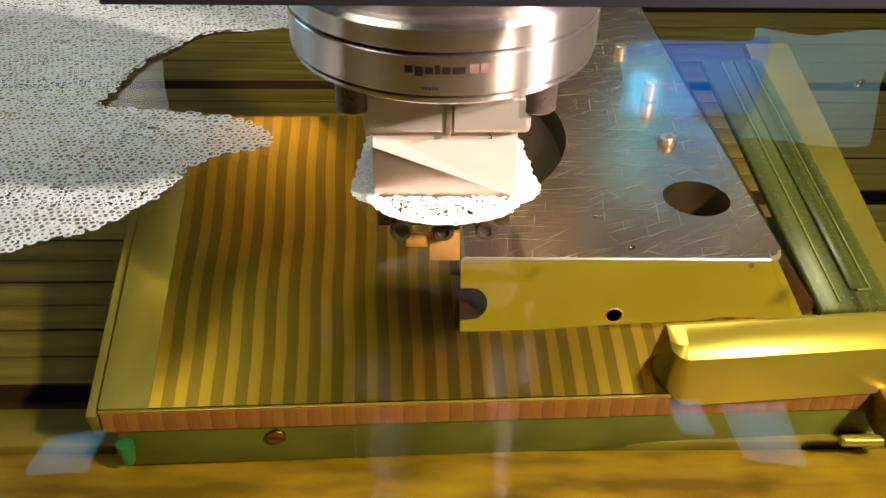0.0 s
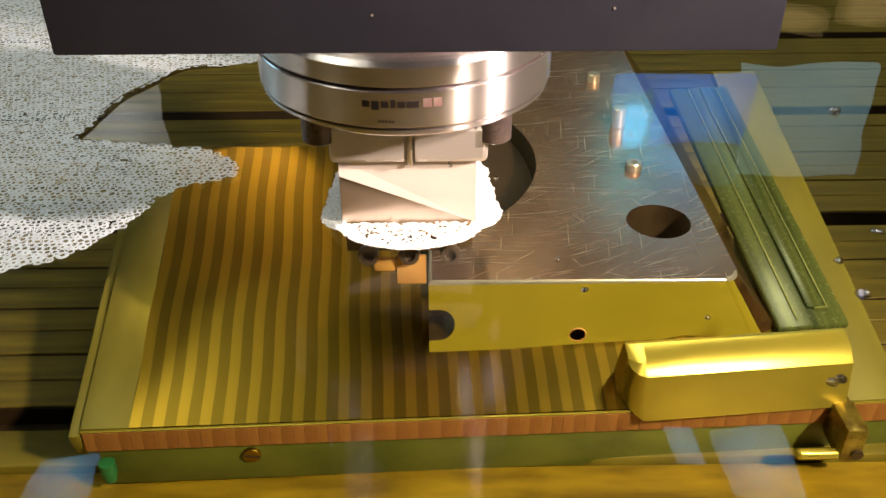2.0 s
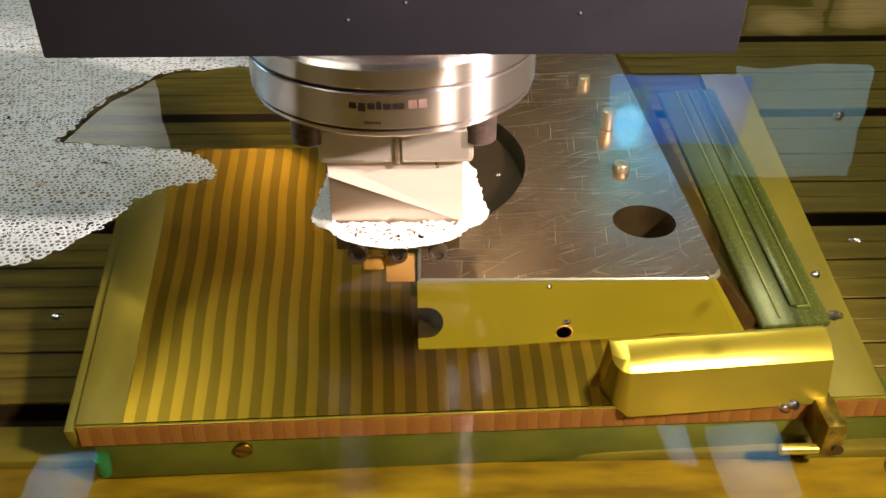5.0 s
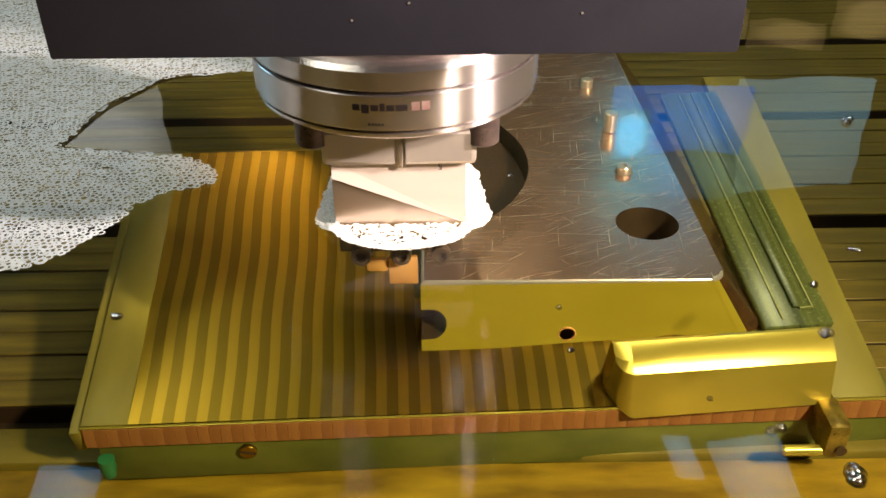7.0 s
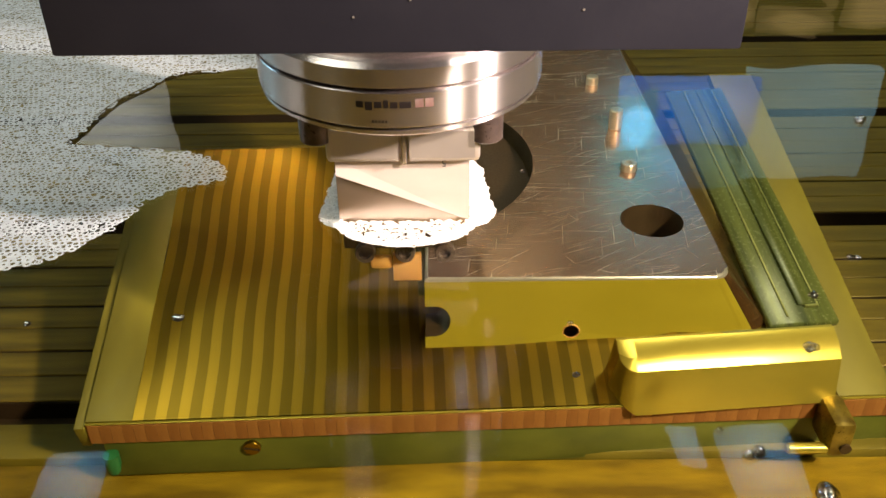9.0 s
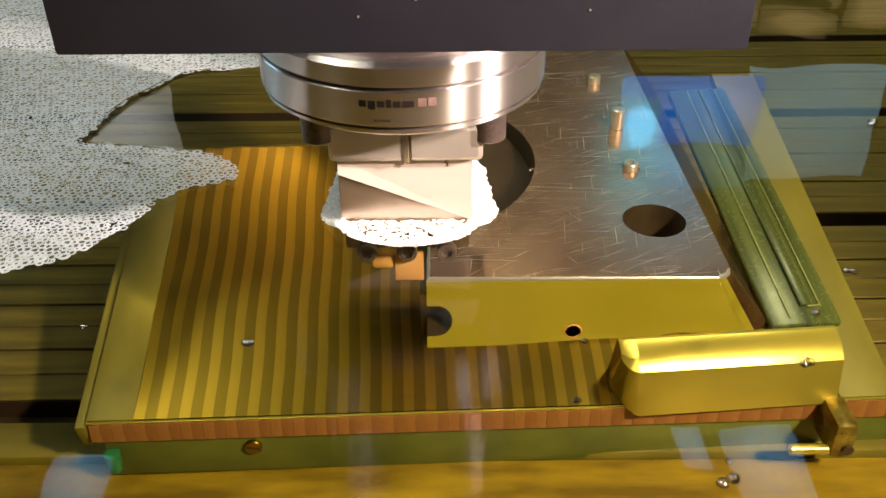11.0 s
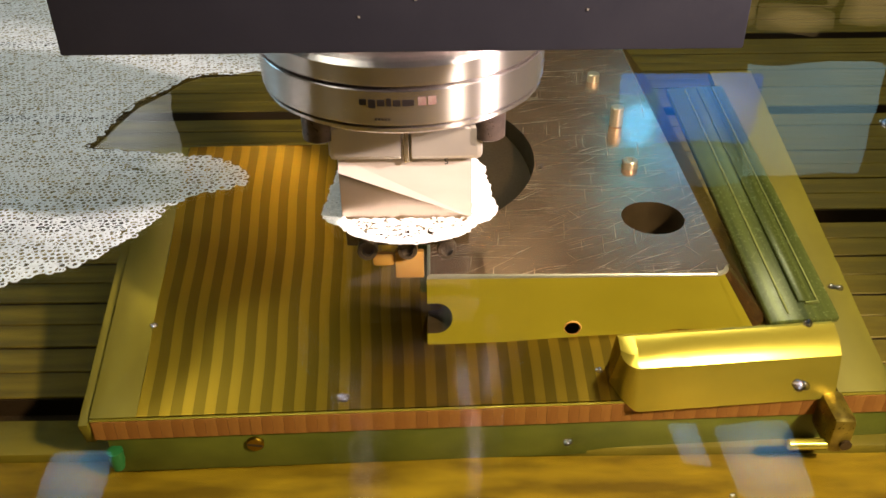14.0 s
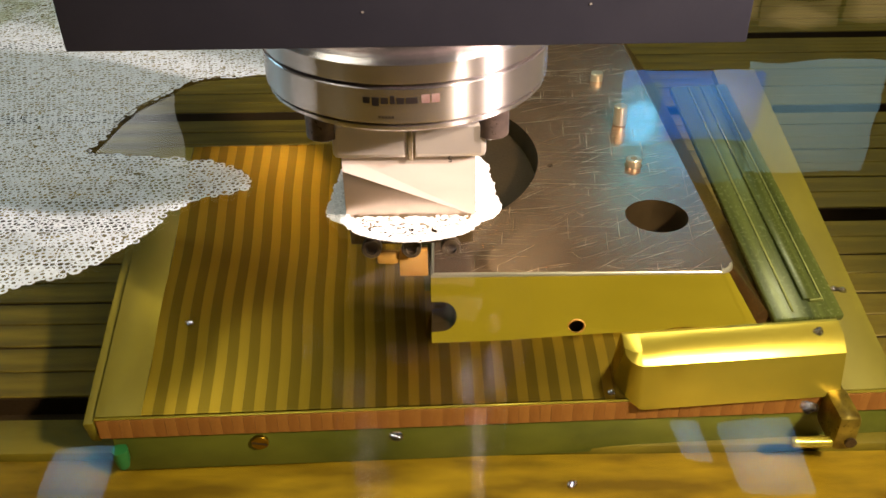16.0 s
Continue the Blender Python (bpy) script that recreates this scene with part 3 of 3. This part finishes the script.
def blocks():
    p = tagged(part("stop_block", stop_bar(), POLISHED), "polished brass-coloured stop bar with a wide bright chamfer", "stop bar")
    p.matrix_world = TILT @ Matrix.Translation((0.0780, -0.0047, 0.0003)) @ pose(0, 0, 0, 0, 0, 2.2)
    g = thing("side_parallel", "polished steel parallel bar lying beside the plate, green reflection painted in its colour", "parallel bar")
    lie = TILT @ Matrix.Translation((0.1770, 0.0335, 0.0002)) @ pose(0, 0, 0, 0, 0, 3.6)
    for o in (part("bar", box(-0.0300, 0, 0, 0.150, 0.0002, 0.0040, 0.0012, 3), GREENSHEEN, g),
              part("rib", box(-0.0150, -0.0095, 0.009, 0.148, 0.0040, 0.0052, 0.0006), GREENSHEEN, g, "raised polished rib"),
              part("edge_strip", box(-0.0068, -0.0060, 0.008, 0.148, 0.0041, 0.0046, 0.0002), LINE, g, "bright ground edge line"),
              part("edge_strip", box(-0.0125, -0.0068, 0.0078, 0.0086, 0.0041, 0.0056, 0.0002), LINE, g, "bright ground edge line"),
              part("edge_strip", box(-0.0215, -0.0205, 0.004, 0.148, 0.0041, 0.0046, 0.0002), LINE, g, "bright ground edge line")):
        o.matrix_local = lie
    f = thing("hose_fitting", "brass hose fitting with a drilled lug at the chuck", "fitting")
    part("lug", box(0.1575, 0.1665, -0.066, -0.0478, -0.0525, -0.0355, 0.0025), FITTING, f)
    # lug is not bored; a dark disc paints the hole's shade
    part("hole", lathe([(0.0022, 0), (0.0022, 0.001)], 20, pose(0.1635, -0.0661, -0.047, 90, 0, 0)), DARK, f, "dark disc that paints the drilled hole's shade")
    part("nipple", lathe([(0.0022, 0), (0.0022, 0.014), (0.0016, 0.015)], 20, pose(0.1580, -0.063, -0.050, 0, -90, 0)), POLISHED, f, "bright brass nipple")


# ---- tool head ----
def tool_head():
    t = thing("tool_chuck", "turned steel tooling chuck holding an electrode block", "tool chuck")
    part("lower_ring", lathe([(0.020, 0.0745), (0.0470, 0.0745), (0.0492, 0.0760), (0.0492, 0.0772), (0.030, 0.0772)]), CHROME, t)
    # groove core coloured dark to hold the shade between the rings
    part("groove", lathe([(0.030, 0.0770), (0.0462, 0.0770), (0.0462, 0.0915), (0.030, 0.0915)]), DARK, t, "groove between the rings, its shade put into a dark colour")
    body = part("body_ring", lathe([(0.030, 0.0784), (0.0497, 0.0784), (0.0500, 0.0788), (0.0500, 0.0898), (0.0497, 0.0902), (0.030, 0.0902)]), CHROME, t)
    part("upper_ring", lathe([(0.030, 0.0914), (0.0497, 0.0914), (0.0500, 0.0918), (0.0500, 0.0975), (0.0485, 0.0990), (0.0450, 0.0990), (0.0450, 0.0975), (0.0435, 0.0975), (0.0435, 0.104), (0.0420, 0.1055), (0.030, 0.1055)]), CHROME, t)
    part("spindle", lathe([(0.036, 0.1050), (0.036, 0.118), (0.040, 0.118), (0.040, 0.2158), (0.02, 0.2158)]), CHROME, t)
    # maker's mark as plain bars along the rim, the last two worn and red
    turn = -13.8
    for w, h, low, ink in ((2.3, 2.0, 0, LETTER), (2.3, 2.0, 0.8, LETTER), (2.3, 2.0, 0, LETTER), (1.5, 2.6, 0, LETTER), (2.3, 2.0, 0, LETTER), (3.6, 2.0, 0, LETTER), (2.6, 2.8, 0, REDMARK), (2.6, 2.8, 0, REDMARK)):
        a = turn + math.degrees(w * 0.5 / 50)
        turn += math.degrees((w + 0.55) / 50) + (0.8 if w == 3.6 else 0)
        part("mark", box(-w * 0.0005, w * 0.0005, -0.05006, -0.0498, 0.0852 - low * 0.001, 0.0852 + h * 0.001), ink, body).matrix_local = pose(0, 0, 0, 0, 0, a)
    for i in range(5):
        part("tick", box(-0.0003, 0.0003, -0.05005, -0.0498, 0.0803, 0.0811), LETTER, body).matrix_local = pose(0, 0, 0, 0, 0, -8 + i * 1.2)
    h = part("holder", box(-0.0255, 0.0275, -0.029, 0.026, 0.0552, 0.0690, 0.0018), HOLDER, t, "ground steel holder block")
    cut(h, [box(-0.0007, 0.0032, -0.034, -0.026, 0.054, 0.0672), box(-0.006, 0.0075, -0.034, 0.03, 0.0672, 0.075)])
    h.data.materials.append(HOLDER) if not h.data.materials else None
    part("spacer", box(-0.021, 0.0225, -0.023, 0.022, 0.0690, 0.0746), BLACKING, t, "dark gap plate")
    part("key", box(0.0004, 0.0022, -0.0288, -0.026, 0.0545, 0.066, 0.0003), CHROME, t, "small locating key")
    part("electrode_block", box(-0.0232, 0.0240, -0.025, 0.0225, 0.024, 0.0551, 0.0004), ELECTRODE, t, "bright ground electrode block")
    # shine across the upper right of the block's face, put into a paler slanted facet
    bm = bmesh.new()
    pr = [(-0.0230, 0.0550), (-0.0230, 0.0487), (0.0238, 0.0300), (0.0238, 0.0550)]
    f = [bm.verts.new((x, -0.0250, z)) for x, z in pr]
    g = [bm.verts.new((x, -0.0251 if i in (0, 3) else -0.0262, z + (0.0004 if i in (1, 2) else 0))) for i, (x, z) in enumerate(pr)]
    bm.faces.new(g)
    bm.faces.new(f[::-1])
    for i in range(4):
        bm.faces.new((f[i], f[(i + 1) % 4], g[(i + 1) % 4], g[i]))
    part("facet", bm, FACETSHINE, t, "slanted facet added in a paler steel to carry the shine on the block")
    fc = bpy.data.curves.new("numeral", "FONT")
    fc.body, fc.size, fc.extrude, fc.align_x = "5", 0.0036, 0.00005, "CENTER"
    fo = new("numeral", fc)
    bpy.context.view_layer.update()
    nm = bpy.data.meshes.new_from_object(fo.evaluated_get(bpy.context.evaluated_depsgraph_get()))
    bpy.data.objects.remove(fo)
    nm.materials.clear()
    nm.materials.append(LETTER)
    no = new("numeral", nm)
    no.parent = t
    no.matrix_local = pose(0.0150, -0.0253, 0.0542, 90, 180, 0)
    tagged(no, "small etched 5")
    part("clamp_body", box(-0.0225, 0.0232, -0.0235, 0.0215, 0.0165, 0.0239, 0.0006), BROWNDARK, t, "brown clamp body under the liquid")
    part("copper_tip", box(-0.0045, 0.0062, -0.0262, -0.0237, 0.0035, 0.0152, 0.0003), COPPERTIP, t, "copper electrode tip under the liquid")
    part("copper_tip", box(-0.0130, -0.0047, -0.0258, -0.0237, 0.0085, 0.0145, 0.0012), COPPERTIP, t, "copper electrode tip under the liquid")
    for x in (-0.0145, 0.0003, 0.0150):
        s = part("socket_screw", lathe([(0.0037, 0), (0.0037, 0.0036), (0.0033, 0.0042), (0.0021, 0.0042), (0.0019, 0.0020), (0.0005, 0.0018)], 32, pose(x, -0.0245, 0.0165, 78, 0, 0)), BLACKING, t, "dark socket-head screw")
    for x in (-0.0285, 0.0295):
        part("cap_screw", lathe([(0.0050, 0.0625), (0.0058, 0.0632), (0.0058, 0.0750)], 32, Matrix.Translation((x, -0.025, 0))), BLACKING, t, "dark cap screw under the ring")
    c = thing("head_cover", "matt black plastic splash cover hanging over the chuck", "cover")
    part("front_panel", box(-0.058, 0.070, -0.141, -0.137, 0.1374, 0.26, 0.0006), PLASTIC, c)
    part("side_panel", box(-0.058, -0.054, -0.1368, -0.06, 0.139, 0.26, 0.0006), PLASTIC, c)
    part("side_panel", box(0.066, 0.070, -0.1368, -0.06, 0.139, 0.26, 0.0006), PLASTIC, c)
    part("mounting_plate", box(-0.022, 0.022, -0.1368, -0.0, 0.216, 0.226, 0.001), PLASTIC, c, "black plate that carries the cover on the spindle")
    for i in range(6):
        part("dust_speck", lathe([(0.0002, 0), (0.00025, 0.0001)], 8, pose(random.uniform(-0.05, 0.065), -0.1411, random.uniform(0.139, 0.16), 90, 0, 0)), HOLDER, c, "pale speck of dust")
    return t, c


# ---- foam ----
EDGE_Y = (-0.12, -0.07, -0.050, -0.043, -0.031, -0.017, -0.003, 0.004, 0.008, 0.012, 0.020, 0.034, 0.039, 0.045, 0.060, 0.074, 0.090, 0.106, 0.117, 0.124, 0.128, 0.131, 0.15, 0.18)
EDGE_X = (-0.25, -0.168, -0.137, -0.124, -0.112, -0.105, -0.101, -0.095, -0.084, -0.076, -0.075, -0.088, -0.110, -0.150, -0.147, -0.145, -0.141, -0.132, -0.127, -0.120, -0.095, -0.082, -0.05, -0.02)


def foam():
    rng = np.random.default_rng(4)
    pts, rad = [], []
    y, row = -0.075, 0
    while y < 0.30:
        far = max(0, (y - 0.06) / 0.1)
        s = 0.0025 * (1 + 0.2 * min(far, 2))
        edge = np.interp(y, EDGE_Y, EDGE_X)
        x = -0.30
        while x < edge + 0.002:
            jx, jy = x + rng.normal(0, s * 0.15) + (s / 2 if row % 2 else 0), y + rng.normal(0, s * 0.15)
            if jx < np.interp(jy, EDGE_Y, EDGE_X) + 0.0015 * noise.noise((jx * 120, jy * 120, 0)):
                pts.append((jx, jy))
                rad.append(s * rng.choice([0.95, 1.0, 1.08, 1.5], p=[0.2, 0.45, 0.29, 0.06]))
            x += s
        y += s * 0.87
        row += 1
    pits = rng.choice([0.14, 0.24, 0.34, 0.41], p=[0.15, 0.3, 0.35, 0.2], size=len(pts))
    tall = [LEVEL + 0.0010 + 0.0005 * noise.noise((x * 40, y * 40, 1)) + 0.00004 * (k % 3) for k, (x, y) in enumerate(pts)]
    me = cells(pts, rad, pits, tall)
    ob = new("foam", me)
    me.materials.append(FOAM)
    me.materials.append(FILM)
    # the liquid creeps up along the foam's rim; its dark refraction is tinted in
    bm = bmesh.new()
    rows = []
    for k in range(80):
        y = 0.040 + k * 0.0011
        x = float(np.interp(y, EDGE_Y, EDGE_X))
        rows.append([bm.verts.new((x + dx + 0.0006 * noise.noise((x * 90, y * 90, 4)), y - dy, LEVEL + dz)) for dx, dy, dz in ((-0.0010, -0.001, 0.0012), (0.0004, 0, 0.0007), (0.0022, 0.0012, 0.0001))])
    for a, b in zip(rows, rows[1:]):
        for k in (0, 1):
            bm.faces.new((a[k], a[k + 1], b[k + 1], b[k]))
    part("wet_rim", bm, MENISCUS, ob, "wet rim of the foam, darkened by tint where light bends")
    return tagged(ob, "white bubbly foam floating on the liquid", "foam", kind="stuff")


def collar():
    rng = np.random.default_rng(9)
    pts, rad, tall = [], [], []
    cx, cy = 0.001, -0.002
    for k in range(8000):
        a = rng.uniform(0, 2 * math.pi)
        d = (math.cos(a), math.sin(a))
        # distance to the block's wall, then a band that is widest in front and to the right
        u = min(0.0238 / max(abs(d[0]), 1e-6), 0.0238 / max(abs(d[1]), 1e-6))
        wide = 0.0052 + 0.0075 * max(0, -d[1]) + 0.0015 * d[0] + 0.0030 * max(0, -d[0]) + 0.0012 * noise.noise((d[0] * 4, d[1] * 4, 2))
        q = u + 0.0002 + wide * rng.uniform(0, 1)
        if q > 0.036:
            q = 0.036 - rng.uniform(0, 0.003)
        pts.append((cx + d[0] * q, cy + d[1] * q))
        rad.append(rng.choice([0.0007, 0.0009, 0.0012, 0.0020], p=[0.28, 0.40, 0.25, 0.07]))
        tall.append(LEVEL + 0.0006 + 0.0036 * max(0, 1 - (q - u) / 0.007) * rng.uniform(0.75, 1) + 0.25 * rad[-1])
    pits = rng.choice([0.06, 0.14, 0.26, 0.38], p=[0.3, 0.3, 0.25, 0.15], size=len(pts))
    me = cells(pts, rad, pits, tall)
    ob = new("foam_collar", me)
    me.materials.append(FROTH)
    me.materials.append(FILM)
    return tagged(ob, "ring of fine white froth round the electrode at the liquid", "foam", kind="stuff")


WATER = structure()
magnetic_chuck()
workpiece()
blocks()
CHUCK, COVER = tool_head()
FOAM_FIELD = foam()
COLLAR = collar()


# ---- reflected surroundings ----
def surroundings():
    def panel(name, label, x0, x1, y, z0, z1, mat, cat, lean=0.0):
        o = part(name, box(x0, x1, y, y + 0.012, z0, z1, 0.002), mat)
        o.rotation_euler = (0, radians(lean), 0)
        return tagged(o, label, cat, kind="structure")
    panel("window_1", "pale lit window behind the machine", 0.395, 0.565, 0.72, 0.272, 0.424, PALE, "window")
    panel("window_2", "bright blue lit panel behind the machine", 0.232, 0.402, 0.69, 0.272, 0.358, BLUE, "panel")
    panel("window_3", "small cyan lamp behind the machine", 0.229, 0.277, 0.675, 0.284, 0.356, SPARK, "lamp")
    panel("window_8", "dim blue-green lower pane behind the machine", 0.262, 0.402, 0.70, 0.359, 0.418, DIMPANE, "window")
    # added glowing panels in place of the mirrored clutter at the upper right
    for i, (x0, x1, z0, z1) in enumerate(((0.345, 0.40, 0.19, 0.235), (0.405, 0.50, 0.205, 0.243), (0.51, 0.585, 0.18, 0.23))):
        panel("window_%d" % (i + 4), "added dim glowing panel for the warm clutter mirrored in the liquid", x0, x1, 0.75, z0, z1, WARMCLUTTER, "window")
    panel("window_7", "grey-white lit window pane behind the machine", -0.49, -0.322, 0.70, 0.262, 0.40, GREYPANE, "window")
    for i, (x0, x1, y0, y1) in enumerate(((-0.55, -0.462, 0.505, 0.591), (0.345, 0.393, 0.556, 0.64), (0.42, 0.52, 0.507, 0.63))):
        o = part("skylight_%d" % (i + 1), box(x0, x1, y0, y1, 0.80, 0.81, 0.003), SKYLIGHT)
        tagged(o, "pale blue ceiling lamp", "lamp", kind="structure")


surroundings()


# ---- bubbles that drift on the liquid ----
def bubble(size, n):
    rng = np.random.default_rng(n)
    pts = [(0, 0)] if size < 0.0014 else [(rng.normal(0, size * 0.4), rng.normal(0, size * 0.35)) for k in range(4)]
    rad = [size] if size < 0.0014 else [size * rng.uniform(0.45, 0.75) for k in pts]
    me = domes(pts, rad, 0.85, 14, 5, 0, 4)
    me.materials.append(RIM)
    me.materials.append(BUBBLE)
    ob = new("bubble", me)
    ob.location = (0, 0, LEVEL)
    return tagged(ob, "clear round bubble floating on the liquid", "bubble", "bubbles on the liquid")


# size, then seconds and place on the liquid
DRIFTS = [
    (0.0022, (0, -0.135, -0.105), (3.5, -0.117, -0.077), (7, -0.089, -0.074), (9, -0.070, -0.077), (12.5, -0.029, -0.103), (16, -0.001, -0.132)),
    (0.0014, (0, -0.190, -0.075), (9, -0.117, -0.079), (12.5, -0.087, -0.082), (16, -0.068, -0.082)),
    (0.0030, (0, 0.183, 0.073), (3.5, 0.195, 0.070), (9, 0.202, 0.063), (16, 0.215, 0.055)),
    (0.0012, (0, 0.030, 0.010), (9, 0.047, 0.018), (16, 0.056, 0.019)),
    (0.0010, (0, 0.095, -0.060), (9, 0.088, -0.128), (16, 0.083, -0.160)),
    (0.0026, (0, 0.151, -0.058), (3, 0.144, -0.070), (6.5, 0.135, -0.085), (8.5, 0.126, -0.093), (11.5, 0.119, -0.102), (12.5, 0.117, -0.106), (13.5, 0.114, -0.112), (14.5, 0.115, -0.114), (15.5, 0.113, -0.121), (16, 0.112, -0.123)),
    (0.0024, (0, 0.132, -0.098), (3, 0.119, -0.111), (6.5, 0.107, -0.126), (8.5, 0.098, -0.135), (11.5, 0.083, -0.148), (16, 0.064, -0.168)),
    (0.0044, (0, 0.158, -0.128), (6.5, 0.122, -0.144), (7.5, 0.116, -0.145), (8.5, 0.111, -0.149), (16, 0.070, -0.168)),
    (0.0022, (0, 0.150, -0.040), (6.5, 0.141, -0.060), (8.5, 0.137, -0.066), (11.5, 0.132, -0.078), (12.5, 0.131, -0.079), (13.5, 0.128, -0.083), (15.5, 0.129, -0.088), (16, 0.128, -0.090)),
    (0.0022, (0, 0.169, -0.025), (11.5, 0.149, -0.057), (13.5, 0.143, -0.065), (15.5, 0.142, -0.068), (16, 0.141, -0.069)),
    (0.0014, (0, 0.060, -0.050), (6.5, 0.054, -0.090), (8.5, 0.053, -0.103), (11.5, 0.050, -0.119), (12.5, 0.048, -0.126), (13.5, 0.046, -0.131), (14.5, 0.046, -0.137), (15.5, 0.045, -0.146), (16, 0.044, -0.149)),
    (0.0011, (0, 0.051, -0.032), (11.5, 0.057, -0.092), (12.5, 0.059, -0.096), (13.5, 0.058, -0.102), (14.5, 0.059, -0.108), (15.5, 0.059, -0.113), (16, 0.059, -0.116)),
]
BUBBLES = [bubble(d[0], k) for k, d in enumerate(DRIFTS)]

# sideways retracts of the tool head: seconds and metres
RETRACTS = ((1.5, -0.0029), (3.5, -0.0031), (7.6, -0.0022), (8.0, -0.0026), (11.5, -0.001), (13.0, -0.0054), (15.5, -0.0054))


def motions():
    rows = [(0.0, pose(0, 0, 0))]
    for t, dx in RETRACTS:
        if t - 0.3 > rows[-1][0]:
            rows.append((t - 0.3, pose(0, 0, 0)))
        rows += [(t, pose(dx, 0, 0))]
        if t != 7.6:
            rows += [(t + 0.3, pose(0, 0, 0))]
    rows.append((16.0, pose(0, 0, 0)))
    walk(CHUCK, rows)
    walk(COVER, rows)
    walk(COLLAR, rows)
    walk(FOAM_FIELD, [(0.0, pose(0.011, 0.003, 0)), (1.5, pose(0.008, 0.003, 0)), (3.5, pose(0.003, 0.003, 0)), (7.0, pose(0, 0, 0)), (9.0, pose(0.002, 0, 0)),
                      (12.5, pose(0.009, -0.002, 0)), (14.5, pose(0.011, -0.008, 0)), (16.0, pose(0.011, -0.011, 0))])
    # the liquid's surface sways a little
    rng = np.random.default_rng(3)
    walk(WATER, [(k * 0.4, pose(0, 0.05, LEVEL, rng.normal(0, 0.16), rng.normal(0, 0.10), 0)) for k in range(41)])
    for ob, d in zip(BUBBLES, DRIFTS):
        walk(ob, [(t, pose(x, y, LEVEL)) for t, x, y in d[1:]])


motions()
